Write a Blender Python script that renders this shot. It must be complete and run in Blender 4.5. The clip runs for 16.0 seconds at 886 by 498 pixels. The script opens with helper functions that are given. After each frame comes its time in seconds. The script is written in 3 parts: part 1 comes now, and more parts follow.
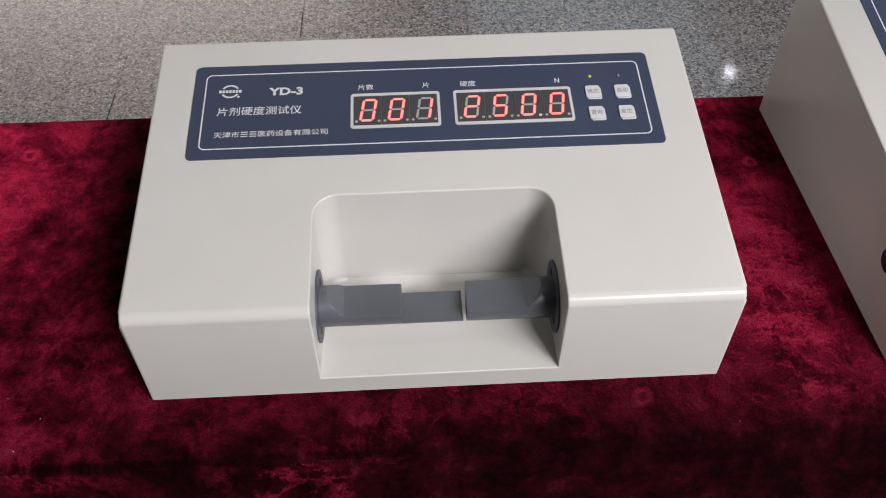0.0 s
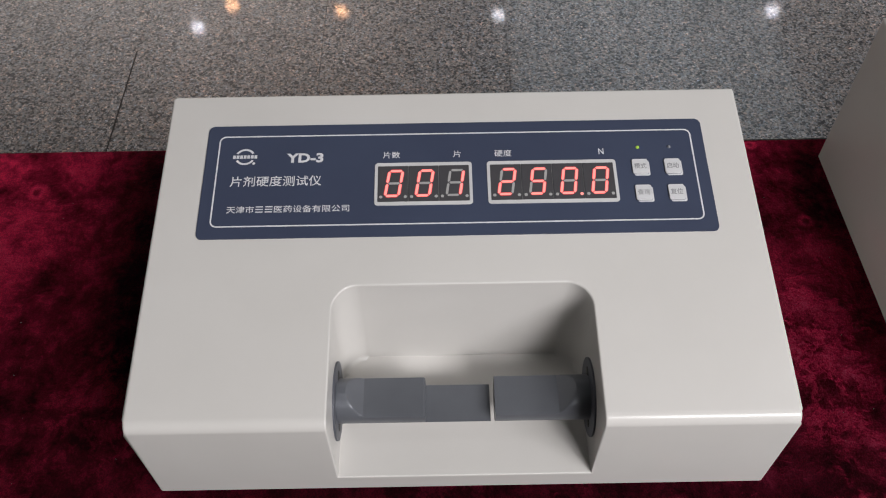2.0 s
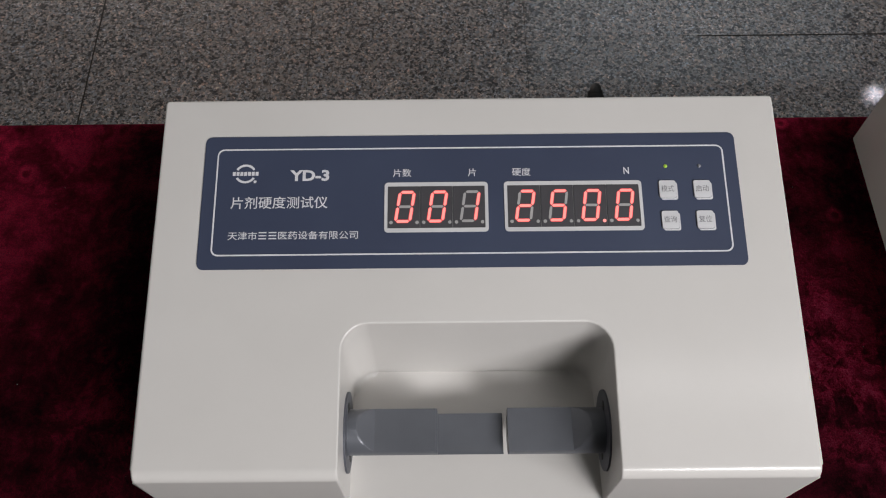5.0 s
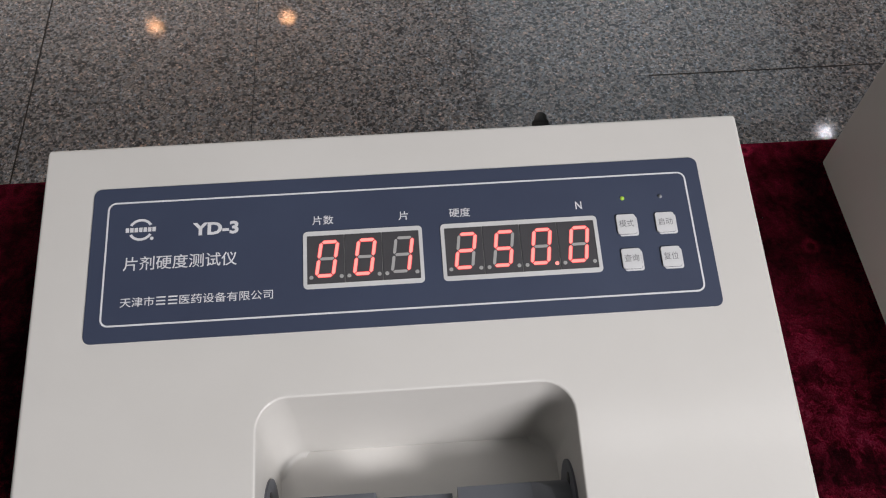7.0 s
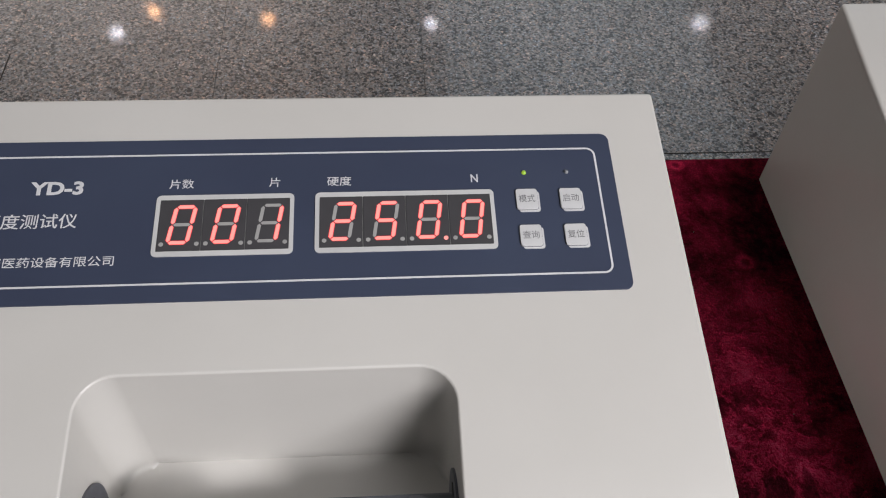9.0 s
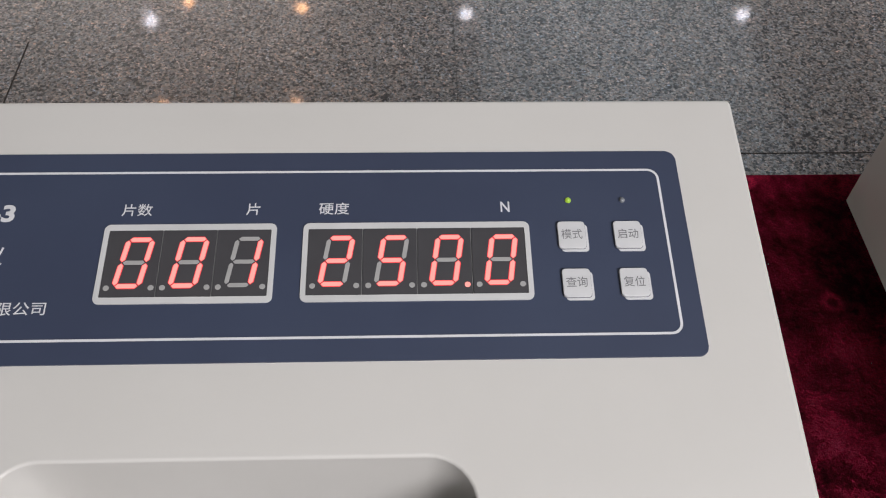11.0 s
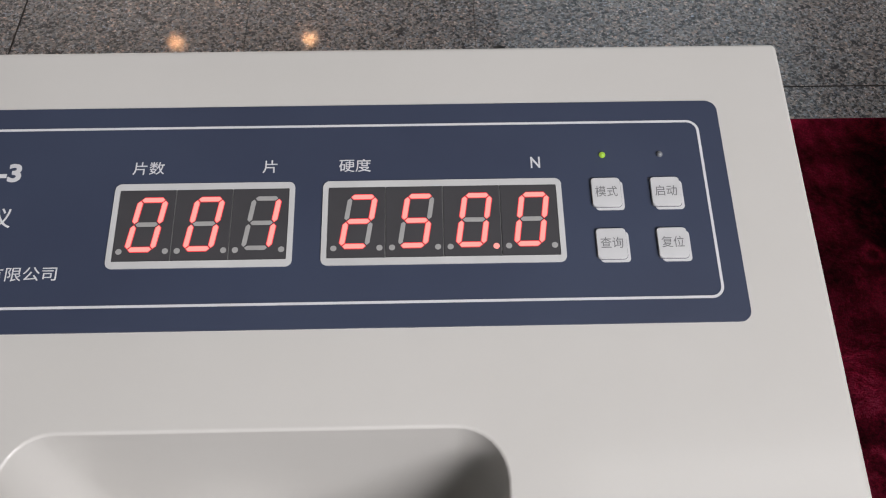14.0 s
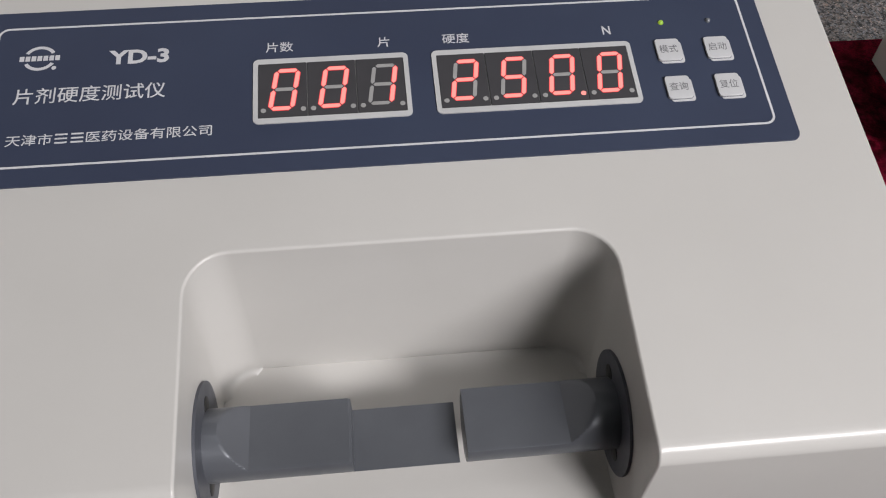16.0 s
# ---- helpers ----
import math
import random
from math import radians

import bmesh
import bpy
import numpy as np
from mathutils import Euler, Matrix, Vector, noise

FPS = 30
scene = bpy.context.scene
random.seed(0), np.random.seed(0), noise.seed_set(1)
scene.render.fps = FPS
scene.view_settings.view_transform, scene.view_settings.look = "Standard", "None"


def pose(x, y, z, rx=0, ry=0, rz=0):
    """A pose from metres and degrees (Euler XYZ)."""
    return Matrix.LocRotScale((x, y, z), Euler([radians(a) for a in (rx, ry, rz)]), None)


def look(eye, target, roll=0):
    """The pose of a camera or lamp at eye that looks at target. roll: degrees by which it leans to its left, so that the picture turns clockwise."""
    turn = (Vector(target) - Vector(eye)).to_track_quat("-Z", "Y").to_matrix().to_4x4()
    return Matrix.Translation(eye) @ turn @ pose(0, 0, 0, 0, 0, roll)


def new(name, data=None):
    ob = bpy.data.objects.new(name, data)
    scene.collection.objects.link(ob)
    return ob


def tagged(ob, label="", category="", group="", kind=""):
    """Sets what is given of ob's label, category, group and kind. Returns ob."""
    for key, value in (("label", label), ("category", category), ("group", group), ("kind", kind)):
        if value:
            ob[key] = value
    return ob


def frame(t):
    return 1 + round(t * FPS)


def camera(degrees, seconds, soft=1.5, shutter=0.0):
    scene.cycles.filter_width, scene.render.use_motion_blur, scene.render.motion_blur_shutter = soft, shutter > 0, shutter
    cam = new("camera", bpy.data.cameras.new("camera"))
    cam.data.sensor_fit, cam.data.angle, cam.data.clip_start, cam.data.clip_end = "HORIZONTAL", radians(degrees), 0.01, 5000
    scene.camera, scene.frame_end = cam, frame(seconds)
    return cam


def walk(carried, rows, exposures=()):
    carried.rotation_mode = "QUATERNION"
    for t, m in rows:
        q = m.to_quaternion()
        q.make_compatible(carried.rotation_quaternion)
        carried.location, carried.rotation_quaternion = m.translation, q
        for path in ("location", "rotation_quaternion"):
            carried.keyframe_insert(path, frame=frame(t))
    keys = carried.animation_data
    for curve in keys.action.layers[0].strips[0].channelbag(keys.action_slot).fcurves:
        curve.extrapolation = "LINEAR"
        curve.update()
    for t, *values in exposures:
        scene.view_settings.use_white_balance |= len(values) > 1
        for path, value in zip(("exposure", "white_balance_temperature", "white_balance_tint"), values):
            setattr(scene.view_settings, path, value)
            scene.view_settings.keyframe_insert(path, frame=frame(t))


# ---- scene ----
cam = camera(54.0, 16.0, soft=1.1)
# seconds, eye x y z, yaw, pitch, roll
PATH = [
    (0, -0.0108, -0.3104, 1.2152, -2.73, -47.39, -0.38),
    (0.5, -0.0087, -0.2749, 1.2178, -2.53, -47.49, -0.40),
    (1, -0.0085, -0.2434, 1.2186, -2.94, -48.09, 0.92),
    (1.5, -0.0069, -0.2176, 1.2251, -1.87, -48.85, 0.24),
    (2, -0.0089, -0.2073, 1.2469, -0.05, -52.19, -0.95),
    (2.5, -0.0017, -0.1968, 1.2638, 0.09, -55.69, -0.79),
    (3, 0.0063, -0.1777, 1.2731, 0.60, -57.06, 0.37),
    (3.5, 0.0006, -0.1510, 1.2818, 1.56, -58.64, -1.24),
    (4, -0.0188, -0.1277, 1.2850, -0.28, -60.63, 0.08),
    (6.3, -0.0062, -0.0901, 1.2572, 0.92, -62.67, -2.59),
    (6.5, -0.0050, -0.0862, 1.2464, 0.21, -61.39, -2.88),
    (7, 0.0033, -0.0746, 1.2238, -4.20, -58.65, 0.24),
    (7.5, 0.0124, -0.0802, 1.1948, -5.47, -55.74, 2.67),
    (8, 0.0259, -0.0971, 1.1794, -5.99, -53.46, 3.58),
    (8.5, 0.0384, -0.1024, 1.1631, -6.81, -51.68, 3.90),
    (10.8, 0.0578, -0.0406, 1.0949, -3.51, -51.28, 2.10),
    (11, 0.0572, -0.0325, 1.0931, -3.22, -52.12, 2.00),
    (11.5, 0.0585, -0.0175, 1.0872, -2.91, -54.04, 1.72),
    (12, 0.0621, -0.0043, 1.0841, -2.67, -56.14, 1.89),
    (12.5, 0.0626, 0.0069, 1.0787, -2.31, -57.77, 1.99),
    (13, 0.0629, 0.0130, 1.0794, -1.77, -59.04, 1.39),
    (13.5, 0.0608, 0.0045, 1.0788, -1.08, -58.68, 0.64),
    (14, 0.0539, -0.0164, 1.0863, -1.65, -56.53, 0.45),
    (14.5, 0.0426, -0.0358, 1.0855, -2.14, -55.61, 0.32),
    (15, 0.0259, -0.0595, 1.0821, -4.23, -54.24, 1.16),
    (15.5, 0.0152, -0.0777, 1.0818, -5.14, -53.72, 1.47),
    (16, -0.0065, -0.1043, 1.0793, -6.97, -52.43, 1.61),
]


def eye_pose(x, y, z, yaw, pitch, roll):
    """Yaw to the left from +y, pitch up, roll as in look()."""
    return Matrix.Translation((x, y, z)) @ pose(0, 0, 0, 0, 0, yaw) @ pose(0, 0, 0, 90 + pitch) @ pose(0, 0, 0, 0, 0, roll)


GAIN = [(0, 0.17), (1.0, 0.08), (2.0, 0.02), (3.5, -0.05), (4.2, -0.08), (6.5, -0.02), (7.2, 0.08), (8.5, 0.0), (11, 0.06), (13, 0.08), (14.5, 0.0), (16, -0.06)]
walk(cam, [(t, eye_pose(*row)) for t, *row in PATH], GAIN)

# ---- light ----
world = bpy.data.worlds.new("hall_air")
scene.world = world
world.use_nodes = True
world.node_tree.nodes["Background"].inputs[0].default_value = (0.90, 1.0, 0.95, 1)
world.node_tree.nodes["Background"].inputs[1].default_value = 0.05


def area_lamp(name, eye, target, w, h, watts, colour):
    data = bpy.data.lights.new(name, "AREA")
    data.shape, data.size, data.size_y, data.energy, data.color = "RECTANGLE", w, h, watts, colour
    ob = new(name, data)
    ob.matrix_world = look(eye, target)
    return ob


TOP = 0.747         # table top
CEIL = 3.4
area_lamp("near_spot_light", (0.62, -1.01, 1.82), (0.0, 0.1, 0.8), 0.42, 0.40, 16.5, (1.0, 0.972, 0.985))
area_lamp("key_panel_light", (1.45, -1.22, 2.14), (0.0, 0.1, 0.8), 0.95, 0.32, 26, (0.99, 0.972, 0.99))
area_lamp("tube_light", (1.05, 0.02, 3.30), (1.05, 0.02, 0.0), 1.1, 0.10, 3.5, (1.0, 0.98, 0.99))
# added overhead fill, faintly green, standing in for the hall's ambient light
area_lamp("hall_panel_light", (0.2, 0.4, 3.38), (0.2, 0.4, 0.0), 5.0, 5.0, 5, (0.91, 1.0, 0.95))
# added lamp without a known fixture: warms and brightens the floor's left side
area_lamp("far_warm_panel_light", (-3.6, 9.4, 3.38), (-3.6, 9.4, 0.0), 6.0, 3.6, 410, (1.0, 0.91, 0.87))
# added lamp without a known fixture, reflected as cool haze on the right floor
area_lamp("far_panel_light", (1.7, 6.6, 3.385), (1.7, 6.6, 0.0), 2.2, 6.0, 33, (0.74, 0.88, 1.0))


# ---- materials ----
def material(name, rough=0.5, metal=0.0, colour=(0.5, 0.5, 0.5), **extra):
    m = bpy.data.materials.new(name)
    m.use_nodes = True
    b = m.node_tree.nodes["Principled BSDF"]
    b.inputs["Base Color"].default_value = (*colour, 1)
    b.inputs["Roughness"].default_value, b.inputs["Metallic"].default_value = rough, metal
    for key, value in extra.items():
        b.inputs[key.replace("_", " ")].default_value = value
    return m, m.node_tree, b


def node(nt, kind, **values):
    n = nt.nodes.new(kind)
    for key, value in values.items():
        if key in n.inputs:
            n.inputs[key].default_value = value
        else:
            setattr(n, key, value)
    return n


def coords(nt, scale=(1, 1, 1)):
    tc = node(nt, "ShaderNodeTexCoord")
    mp = node(nt, "ShaderNodeMapping")
    mp.inputs["Scale"].default_value = scale
    nt.links.new(tc.outputs["Object"], mp.inputs["Vector"])
    return mp.outputs["Vector"]


def noise_tex(nt, vec, scale, detail=4.0, rough=0.55, distort=0.0):
    n = node(nt, "ShaderNodeTexNoise", Scale=scale, Detail=detail, Roughness=rough, Distortion=distort)
    nt.links.new(vec, n.inputs["Vector"])
    return n.outputs["Fac"]


def ramp(nt, fac, stops):
    r = node(nt, "ShaderNodeValToRGB")
    els = r.color_ramp.elements
    while len(els) < len(stops):
        els.new(0.5)
    for e, (p, c) in zip(els, stops):
        e.position, e.color = p, (*c, 1) if len(c) == 3 else c
    nt.links.new(fac, r.inputs["Fac"])
    return r.outputs["Color"]


def mix(nt, a, b, fac, how="MIX"):
    m = node(nt, "ShaderNodeMix", data_type="RGBA", blend_type=how)
    for slot, v in ((0, fac), (6, a), (7, b)):
        if isinstance(v, (int, float)):
            m.inputs[slot].default_value = v
        elif isinstance(v, tuple):
            m.inputs[slot].default_value = (*v, 1)
        else:
            nt.links.new(v, m.inputs[slot])
    return m.outputs[2]


def bump(nt, b, height, strength, distance):
    n = node(nt, "ShaderNodeBump", Strength=strength, Distance=distance)
    nt.links.new(height, n.inputs["Height"])
    nt.links.new(n.outputs["Normal"], b.inputs["Normal"])


def varied(name, low, high, scale, rough=0.5, metal=0.0, bump_scale=0, bump_depth=0.0, **extra):
    """A paint or plastic whose tone drifts a little, with fine relief."""
    m, nt, b = material(name, rough, metal, high, **extra)
    v = coords(nt)
    nt.links.new(ramp(nt, noise_tex(nt, v, scale, 5), [(0.3, low), (0.7, high)]), b.inputs["Base Color"])
    r = node(nt, "ShaderNodeMapRange")
    r.inputs["To Min"].default_value, r.inputs["To Max"].default_value = rough * 0.85, min(1, rough * 1.2)
    nt.links.new(noise_tex(nt, v, scale * 6, 3), r.inputs["Value"])
    nt.links.new(r.outputs[0], b.inputs["Roughness"])
    if bump_scale:
        bump(nt, b, noise_tex(nt, v, bump_scale, 2), 0.5, bump_depth)
    return m


def glow(name, colour, strength, base=(0.3, 0.05, 0.05)):
    m, nt, b = material(name, 0.4, 0.0, base)
    b.inputs["Emission Color"].default_value, b.inputs["Emission Strength"].default_value = (*colour, 1), strength
    return m


ENAMEL = varied("cream_enamel", (0.60, 0.583, 0.556), (0.64, 0.623, 0.597), 9, 0.32, bump_scale=420, bump_depth=0.00005, Coat_Weight=0.34, Coat_Roughness=0.15, Specular_IOR_Level=0.25)
PANEL_BLUE = varied("slate_blue_film", (0.039, 0.049, 0.088), (0.046, 0.059, 0.103), 14, 0.42, bump_scale=1500, bump_depth=0.00003)
PRINT = varied("white_print", (0.62, 0.62, 0.64), (0.72, 0.72, 0.74), 60, 0.5)
BEZEL = varied("pale_grey_border", (0.55, 0.55, 0.55), (0.63, 0.63, 0.63), 40, 0.45)
KEY_WHITE = varied("white_key_plastic", (0.58, 0.58, 0.59), (0.65, 0.65, 0.66), 90, 0.45)
KEY_EDGE = varied("grey_key_outline", (0.12, 0.12, 0.14), (0.18, 0.18, 0.20), 200, 0.6)
KEY_INK = varied("grey_key_ink", (0.16, 0.16, 0.17), (0.22, 0.22, 0.23), 200, 0.6)
DIGIT_FACE = varied("dark_display_face", (0.054, 0.052, 0.057), (0.064, 0.062, 0.068), 60, 0.4)
DIGIT_EDGE = varied("grey_module_edge", (0.2, 0.2, 0.2), (0.28, 0.28, 0.28), 200, 0.4)
SEG_OFF = varied("unlit_segment", (0.36, 0.355, 0.35), (0.43, 0.425, 0.42), 150, 0.5)
SEG_ON = glow("lit_segment", (1.0, 0.33, 0.29), 1.15)
# red glow round a lit segment, imitated by an emissive colour
SEG_HALO = glow("lit_segment_halo", (1.0, 0.03, 0.05), 0.75)
LED_ON = glow("green_lamp", (0.56, 0.72, 0.05), 0.30, (0.2, 0.4, 0.05))
JOINT_FILL = varied("brown_joint_filler", (0.020, 0.016, 0.014), (0.06, 0.048, 0.038), 30, 0.7)
LED_OFF = varied("clear_lamp", (0.16, 0.17, 0.19), (0.24, 0.25, 0.27), 300, 0.25)
BAR_GREY = varied("grey_anodised_bar", (0.122, 0.129, 0.146), (0.140, 0.148, 0.166), 40, 0.36, 0.25, 900, 0.00002)
FLANGE_GREY = varied("dark_grey_flange", (0.085, 0.09, 0.108), (0.105, 0.11, 0.13), 40, 0.45, 0.2)
BLACK = varied("black_plastic", (0.006, 0.006, 0.006), (0.014, 0.014, 0.014), 60, 0.5)
WALL = varied("hall_wall_paint", (0.5, 0.49, 0.47), (0.58, 0.57, 0.55), 1.2, 0.8)
CEILING = varied("ceiling_paint", (0.3, 0.3, 0.3), (0.36, 0.36, 0.36), 1.2, 0.9)


def granite():
    m, nt, b = material("grey_granite", 0.34, Coat_Weight=0.5, Coat_Roughness=0.05, Specular_IOR_Level=0.8)
    tc = node(nt, "ShaderNodeNewGeometry")
    v = tc.outputs["Position"]
    n3 = noise_tex(nt, v, 3.0, 4, 0.6)
    wob = node(nt, "ShaderNodeTexNoise", Scale=300.0, Detail=2.0)
    nt.links.new(v, wob.inputs["Vector"])
    vec = node(nt, "ShaderNodeVectorMath", operation="MULTIPLY_ADD")
    nt.links.new(wob.outputs["Color"], vec.inputs[0])
    vec.inputs[1].default_value = (0.005, 0.005, 0.005)
    nt.links.new(v, vec.inputs[2])

    def grains(scale, stops):
        g = node(nt, "ShaderNodeTexVoronoi", Scale=scale)
        nt.links.new(vec.outputs[0], g.inputs["Vector"])
        sep = node(nt, "ShaderNodeSeparateColor")
        nt.links.new(g.outputs["Color"], sep.inputs[0])
        hue = ramp(nt, sep.outputs[1], [(0.0, (1.12, 0.99, 0.92)), (0.45, (1.02, 1.0, 0.98)), (0.75, (0.98, 1.0, 1.02)), (1.0, (0.90, 0.99, 1.10))])
        return mix(nt, ramp(nt, sep.outputs[0], stops), hue, 1.0, "MULTIPLY")

    base = grains(300.0, [(0.0, (0.03, 0.03, 0.032)), (0.16, (0.15, 0.146, 0.145)), (0.5, (0.35, 0.342, 0.344)), (0.85, (0.52, 0.505, 0.50)), (1.0, (0.80, 0.79, 0.79))])
    dark = grains(190.0, [(0.12, (0.10, 0.10, 0.11)), (0.17, (1, 1, 1)), (0.88, (1, 1, 1)), (0.94, (1.45, 1.32, 1.2))])
    col = mix(nt, base, dark, 0.9, "MULTIPLY")
    cloud = ramp(nt, n3, [(0.3, (0.82, 0.81, 0.8)), (0.7, (1.08, 1.07, 1.06))])
    col = mix(nt, col, cloud, 0.8, "MULTIPLY")
    info = node(nt, "ShaderNodeObjectInfo")
    tone = ramp(nt, info.outputs["Random"], [(0.0, (0.88, 0.87, 0.86)), (1.0, (1.08, 1.08, 1.09))])
    col = mix(nt, col, tone, 1.0, "MULTIPLY")
    nt.links.new(col, b.inputs["Base Color"])
    r = node(nt, "ShaderNodeMapRange")
    r.inputs["To Min"].default_value, r.inputs["To Max"].default_value = 0.035, 0.075
    nt.links.new(noise_tex(nt, v, 60, 3), r.inputs["Value"])
    nt.links.new(r.outputs[0], b.inputs["Coat Roughness"])
    return m


def velvet():
    """Crushed pile: nearly black face-on, bright where it is seen along the lie of the pile."""
    m, nt, b = material("burgundy_velvet", 0.9, 0.0, (0.02, 0.001, 0.003))
    v = coords(nt)
    warp = node(nt, "ShaderNodeTexNoise", Scale=14.0, Detail=3.0)
    nt.links.new(v, warp.inputs["Vector"])
    bent = node(nt, "ShaderNodeVectorMath", operation="MULTIPLY_ADD")
    nt.links.new(warp.outputs["Color"], bent.inputs[0])
    bent.inputs[1].default_value = (0.03, 0.03, 0.03)
    nt.links.new(v, bent.inputs[2])
    big = noise_tex(nt, v, 7, 5, 0.6)
    mid = noise_tex(nt, bent.outputs[0], 34, 9, 0.74)
    streak = noise_tex(nt, coords(nt, (1.0, 0.35, 1.0)), 160, 4, 0.7)
    fine = noise_tex(nt, v, 1100, 2, 0.6)
    both = mix(nt, mix(nt, big, mid, 0.60), streak, 0.09)
    crest = ramp(nt, noise_tex(nt, bent.outputs[0], 38, 9, 0.72, 0.2), [(0.45, (0, 0, 0)), (0.50, (1, 1, 1)), (0.55, (0, 0, 0))])
    patch = ramp(nt, noise_tex(nt, v, 11, 4, 0.6), [(0.47, (0, 0, 0)), (0.62, (1, 1, 1))])
    both = mix(nt, both, mix(nt, (0, 0, 0), (0.065, 0.065, 0.065), mix(nt, crest, patch, 1.0, "MULTIPLY")), 1.0, "ADD")

    # small round crush marks, here and there
    cell = node(nt, "ShaderNodeTexVoronoi", Scale=11.0, voronoi_dimensions="2D")
    nt.links.new(bent.outputs[0], cell.inputs["Vector"])
    ring = ramp(nt, cell.outputs["Distance"], [(0.0, (0, 0, 0)), (0.02, (0.15, 0.15, 0.15)), (0.042, (1, 1, 1)), (0.052, (0.9, 0.9, 0.9)), (0.09, (0, 0, 0))])
    sep = node(nt, "ShaderNodeSeparateColor")
    nt.links.new(cell.outputs["Color"], sep.inputs[0])
    some = ramp(nt, sep.outputs[0], [(0.50, (0, 0, 0)), (0.58, (1, 1, 1))])
    ring = mix(nt, ring, some, 1.0, "MULTIPLY")
    both = mix(nt, both, mix(nt, (0, 0, 0), (0.10, 0.10, 0.10), ring), 1.0, "ADD")

    col = ramp(nt, both, [(0.38, (0.0016, 0.00007, 0.0004)), (0.48, (0.006, 0.0003, 0.0012)), (0.56, (0.018, 0.0009, 0.0033)), (0.64, (0.075, 0.0050, 0.015))])
    grain = ramp(nt, fine, [(0.35, (0.55, 0.55, 0.55)), (0.65, (1.35, 1.35, 1.35))])
    nt.links.new(mix(nt, col, grain, 0.8, "MULTIPLY"), b.inputs["Base Color"])
    b.inputs["Specular IOR Level"].default_value = 0.03
    pile = node(nt, "ShaderNodeBsdfSheen", distribution="ASHIKHMIN", Roughness=0.232)
    tint = ramp(nt, both, [(0.40, (0.10, 0.002, 0.011)), (0.47, (0.42, 0.012, 0.052)), (0.54, (0.92, 0.030, 0.115)), (0.60, (1.0, 0.055, 0.155)), (0.68, (1.0, 0.12, 0.24))])
    nt.links.new(mix(nt, tint, grain, 0.6, "MULTIPLY"), pile.inputs["Color"])
    add = node(nt, "ShaderNodeAddShader")
    nt.links.new(b.outputs[0], add.inputs[0])
    nt.links.new(pile.outputs[0], add.inputs[1])
    nt.links.new(add.outputs[0], nt.nodes["Material Output"].inputs["Surface"])
    relief = node(nt, "ShaderNodeBump", Strength=0.55, Distance=0.006)
    nt.links.new(both, relief.inputs["Height"])
    nt.links.new(relief.outputs[0], b.inputs["Normal"])
    # the nap lies up the drop and back over the top
    lean = node(nt, "ShaderNodeVectorMath", operation="ADD")
    nt.links.new(relief.outputs[0], lean.inputs[0])
    lean.inputs[1].default_value = (0.0, 0.37, 0.03)
    unit = node(nt, "ShaderNodeVectorMath", operation="NORMALIZE")
    nt.links.new(lean.outputs[0], unit.inputs[0])
    nt.links.new(unit.outputs[0], pile.inputs["Normal"])
    return m


GRANITE, VELVET = granite(), velvet()


# ---- mesh helpers ----
def mesh_ob(name, bm, mat, smooth=True):
    me = bpy.data.meshes.new(name)
    bmesh.ops.recalc_face_normals(bm, faces=bm.faces)
    bm.to_mesh(me)
    bm.free()
    me.materials.append(mat)
    if smooth:
        me.shade_smooth()
        me.set_sharp_from_angle(angle=radians(32))
    return new(name, me)


def part(name, bm, mat, parent, label="", at=None, smooth=True):
    ob = mesh_ob(name, bm, mat, smooth)
    ob.parent = parent
    if at is not None:
        ob.matrix_basis = at
    return tagged(ob, label)


def same_part(name, source, parent, at):
    """Another object on the mesh of source."""
    ob = new(name, source.data)
    ob.parent = parent
    ob.matrix_basis = at
    return ob


def box(w, d, h, at=(0, 0, 0), bevel=0.0, seg=2):
    bm = bmesh.new()
    bmesh.ops.create_cube(bm, size=1, matrix=Matrix.Translation(at) @ Matrix.Diagonal((w, d, h, 1)))
    if bevel:
        bmesh.ops.bevel(bm, geom=bm.edges[:], offset=bevel, segments=seg, profile=0.5, affect="EDGES")
    return bm


def outline(w, d, r, seg=6):
    """Corner-rounded rectangle round the origin."""
    pts = []
    for cx, cy, a0 in ((w / 2 - r, d / 2 - r, 0), (-w / 2 + r, d / 2 - r, 90), (-w / 2 + r, -d / 2 + r, 180), (w / 2 - r, -d / 2 + r, 270)):
        for k in range(seg + 1):
            a = radians(a0 + 90 * k / seg)
            pts.append((cx + r * math.cos(a), cy + r * math.sin(a)))
    return pts


def slab(pts, z0, z1, bevel=0.0, seg=2):
    bm = bmesh.new()
    low = [bm.verts.new((x, y, z0)) for x, y in pts]
    high = [bm.verts.new((x, y, z1)) for x, y in pts]
    n = len(pts)
    bm.faces.new(low[::-1])
    cap = bm.faces.new(high)
    for k in range(n):
        bm.faces.new((low[k], low[(k + 1) % n], high[(k + 1) % n], high[k]))
    if bevel:
        bmesh.ops.bevel(bm, geom=list(cap.edges), offset=bevel, segments=seg, profile=0.5, affect="EDGES")
    return bm


def ring_slab(outer, inner, z0, z1):
    """A frame between two outlines of equal length."""
    bm = bmesh.new()
    n = len(outer)
    lo, hi, li, hi_in = ([bm.verts.new((x, y, z)) for x, y in pts] for pts, z in ((outer, z0), (outer, z1), (inner, z0), (inner, z1)))
    for k in range(n):
        j = (k + 1) % n
        bm.faces.new((lo[k], lo[j], hi[j], hi[k]))
        bm.faces.new((hi[k], hi[j], hi_in[j], hi_in[k]))
        bm.faces.new((hi_in[k], hi_in[j], li[j], li[k]))
        bm.faces.new((li[k], li[j], lo[j], lo[k]))
    return bm


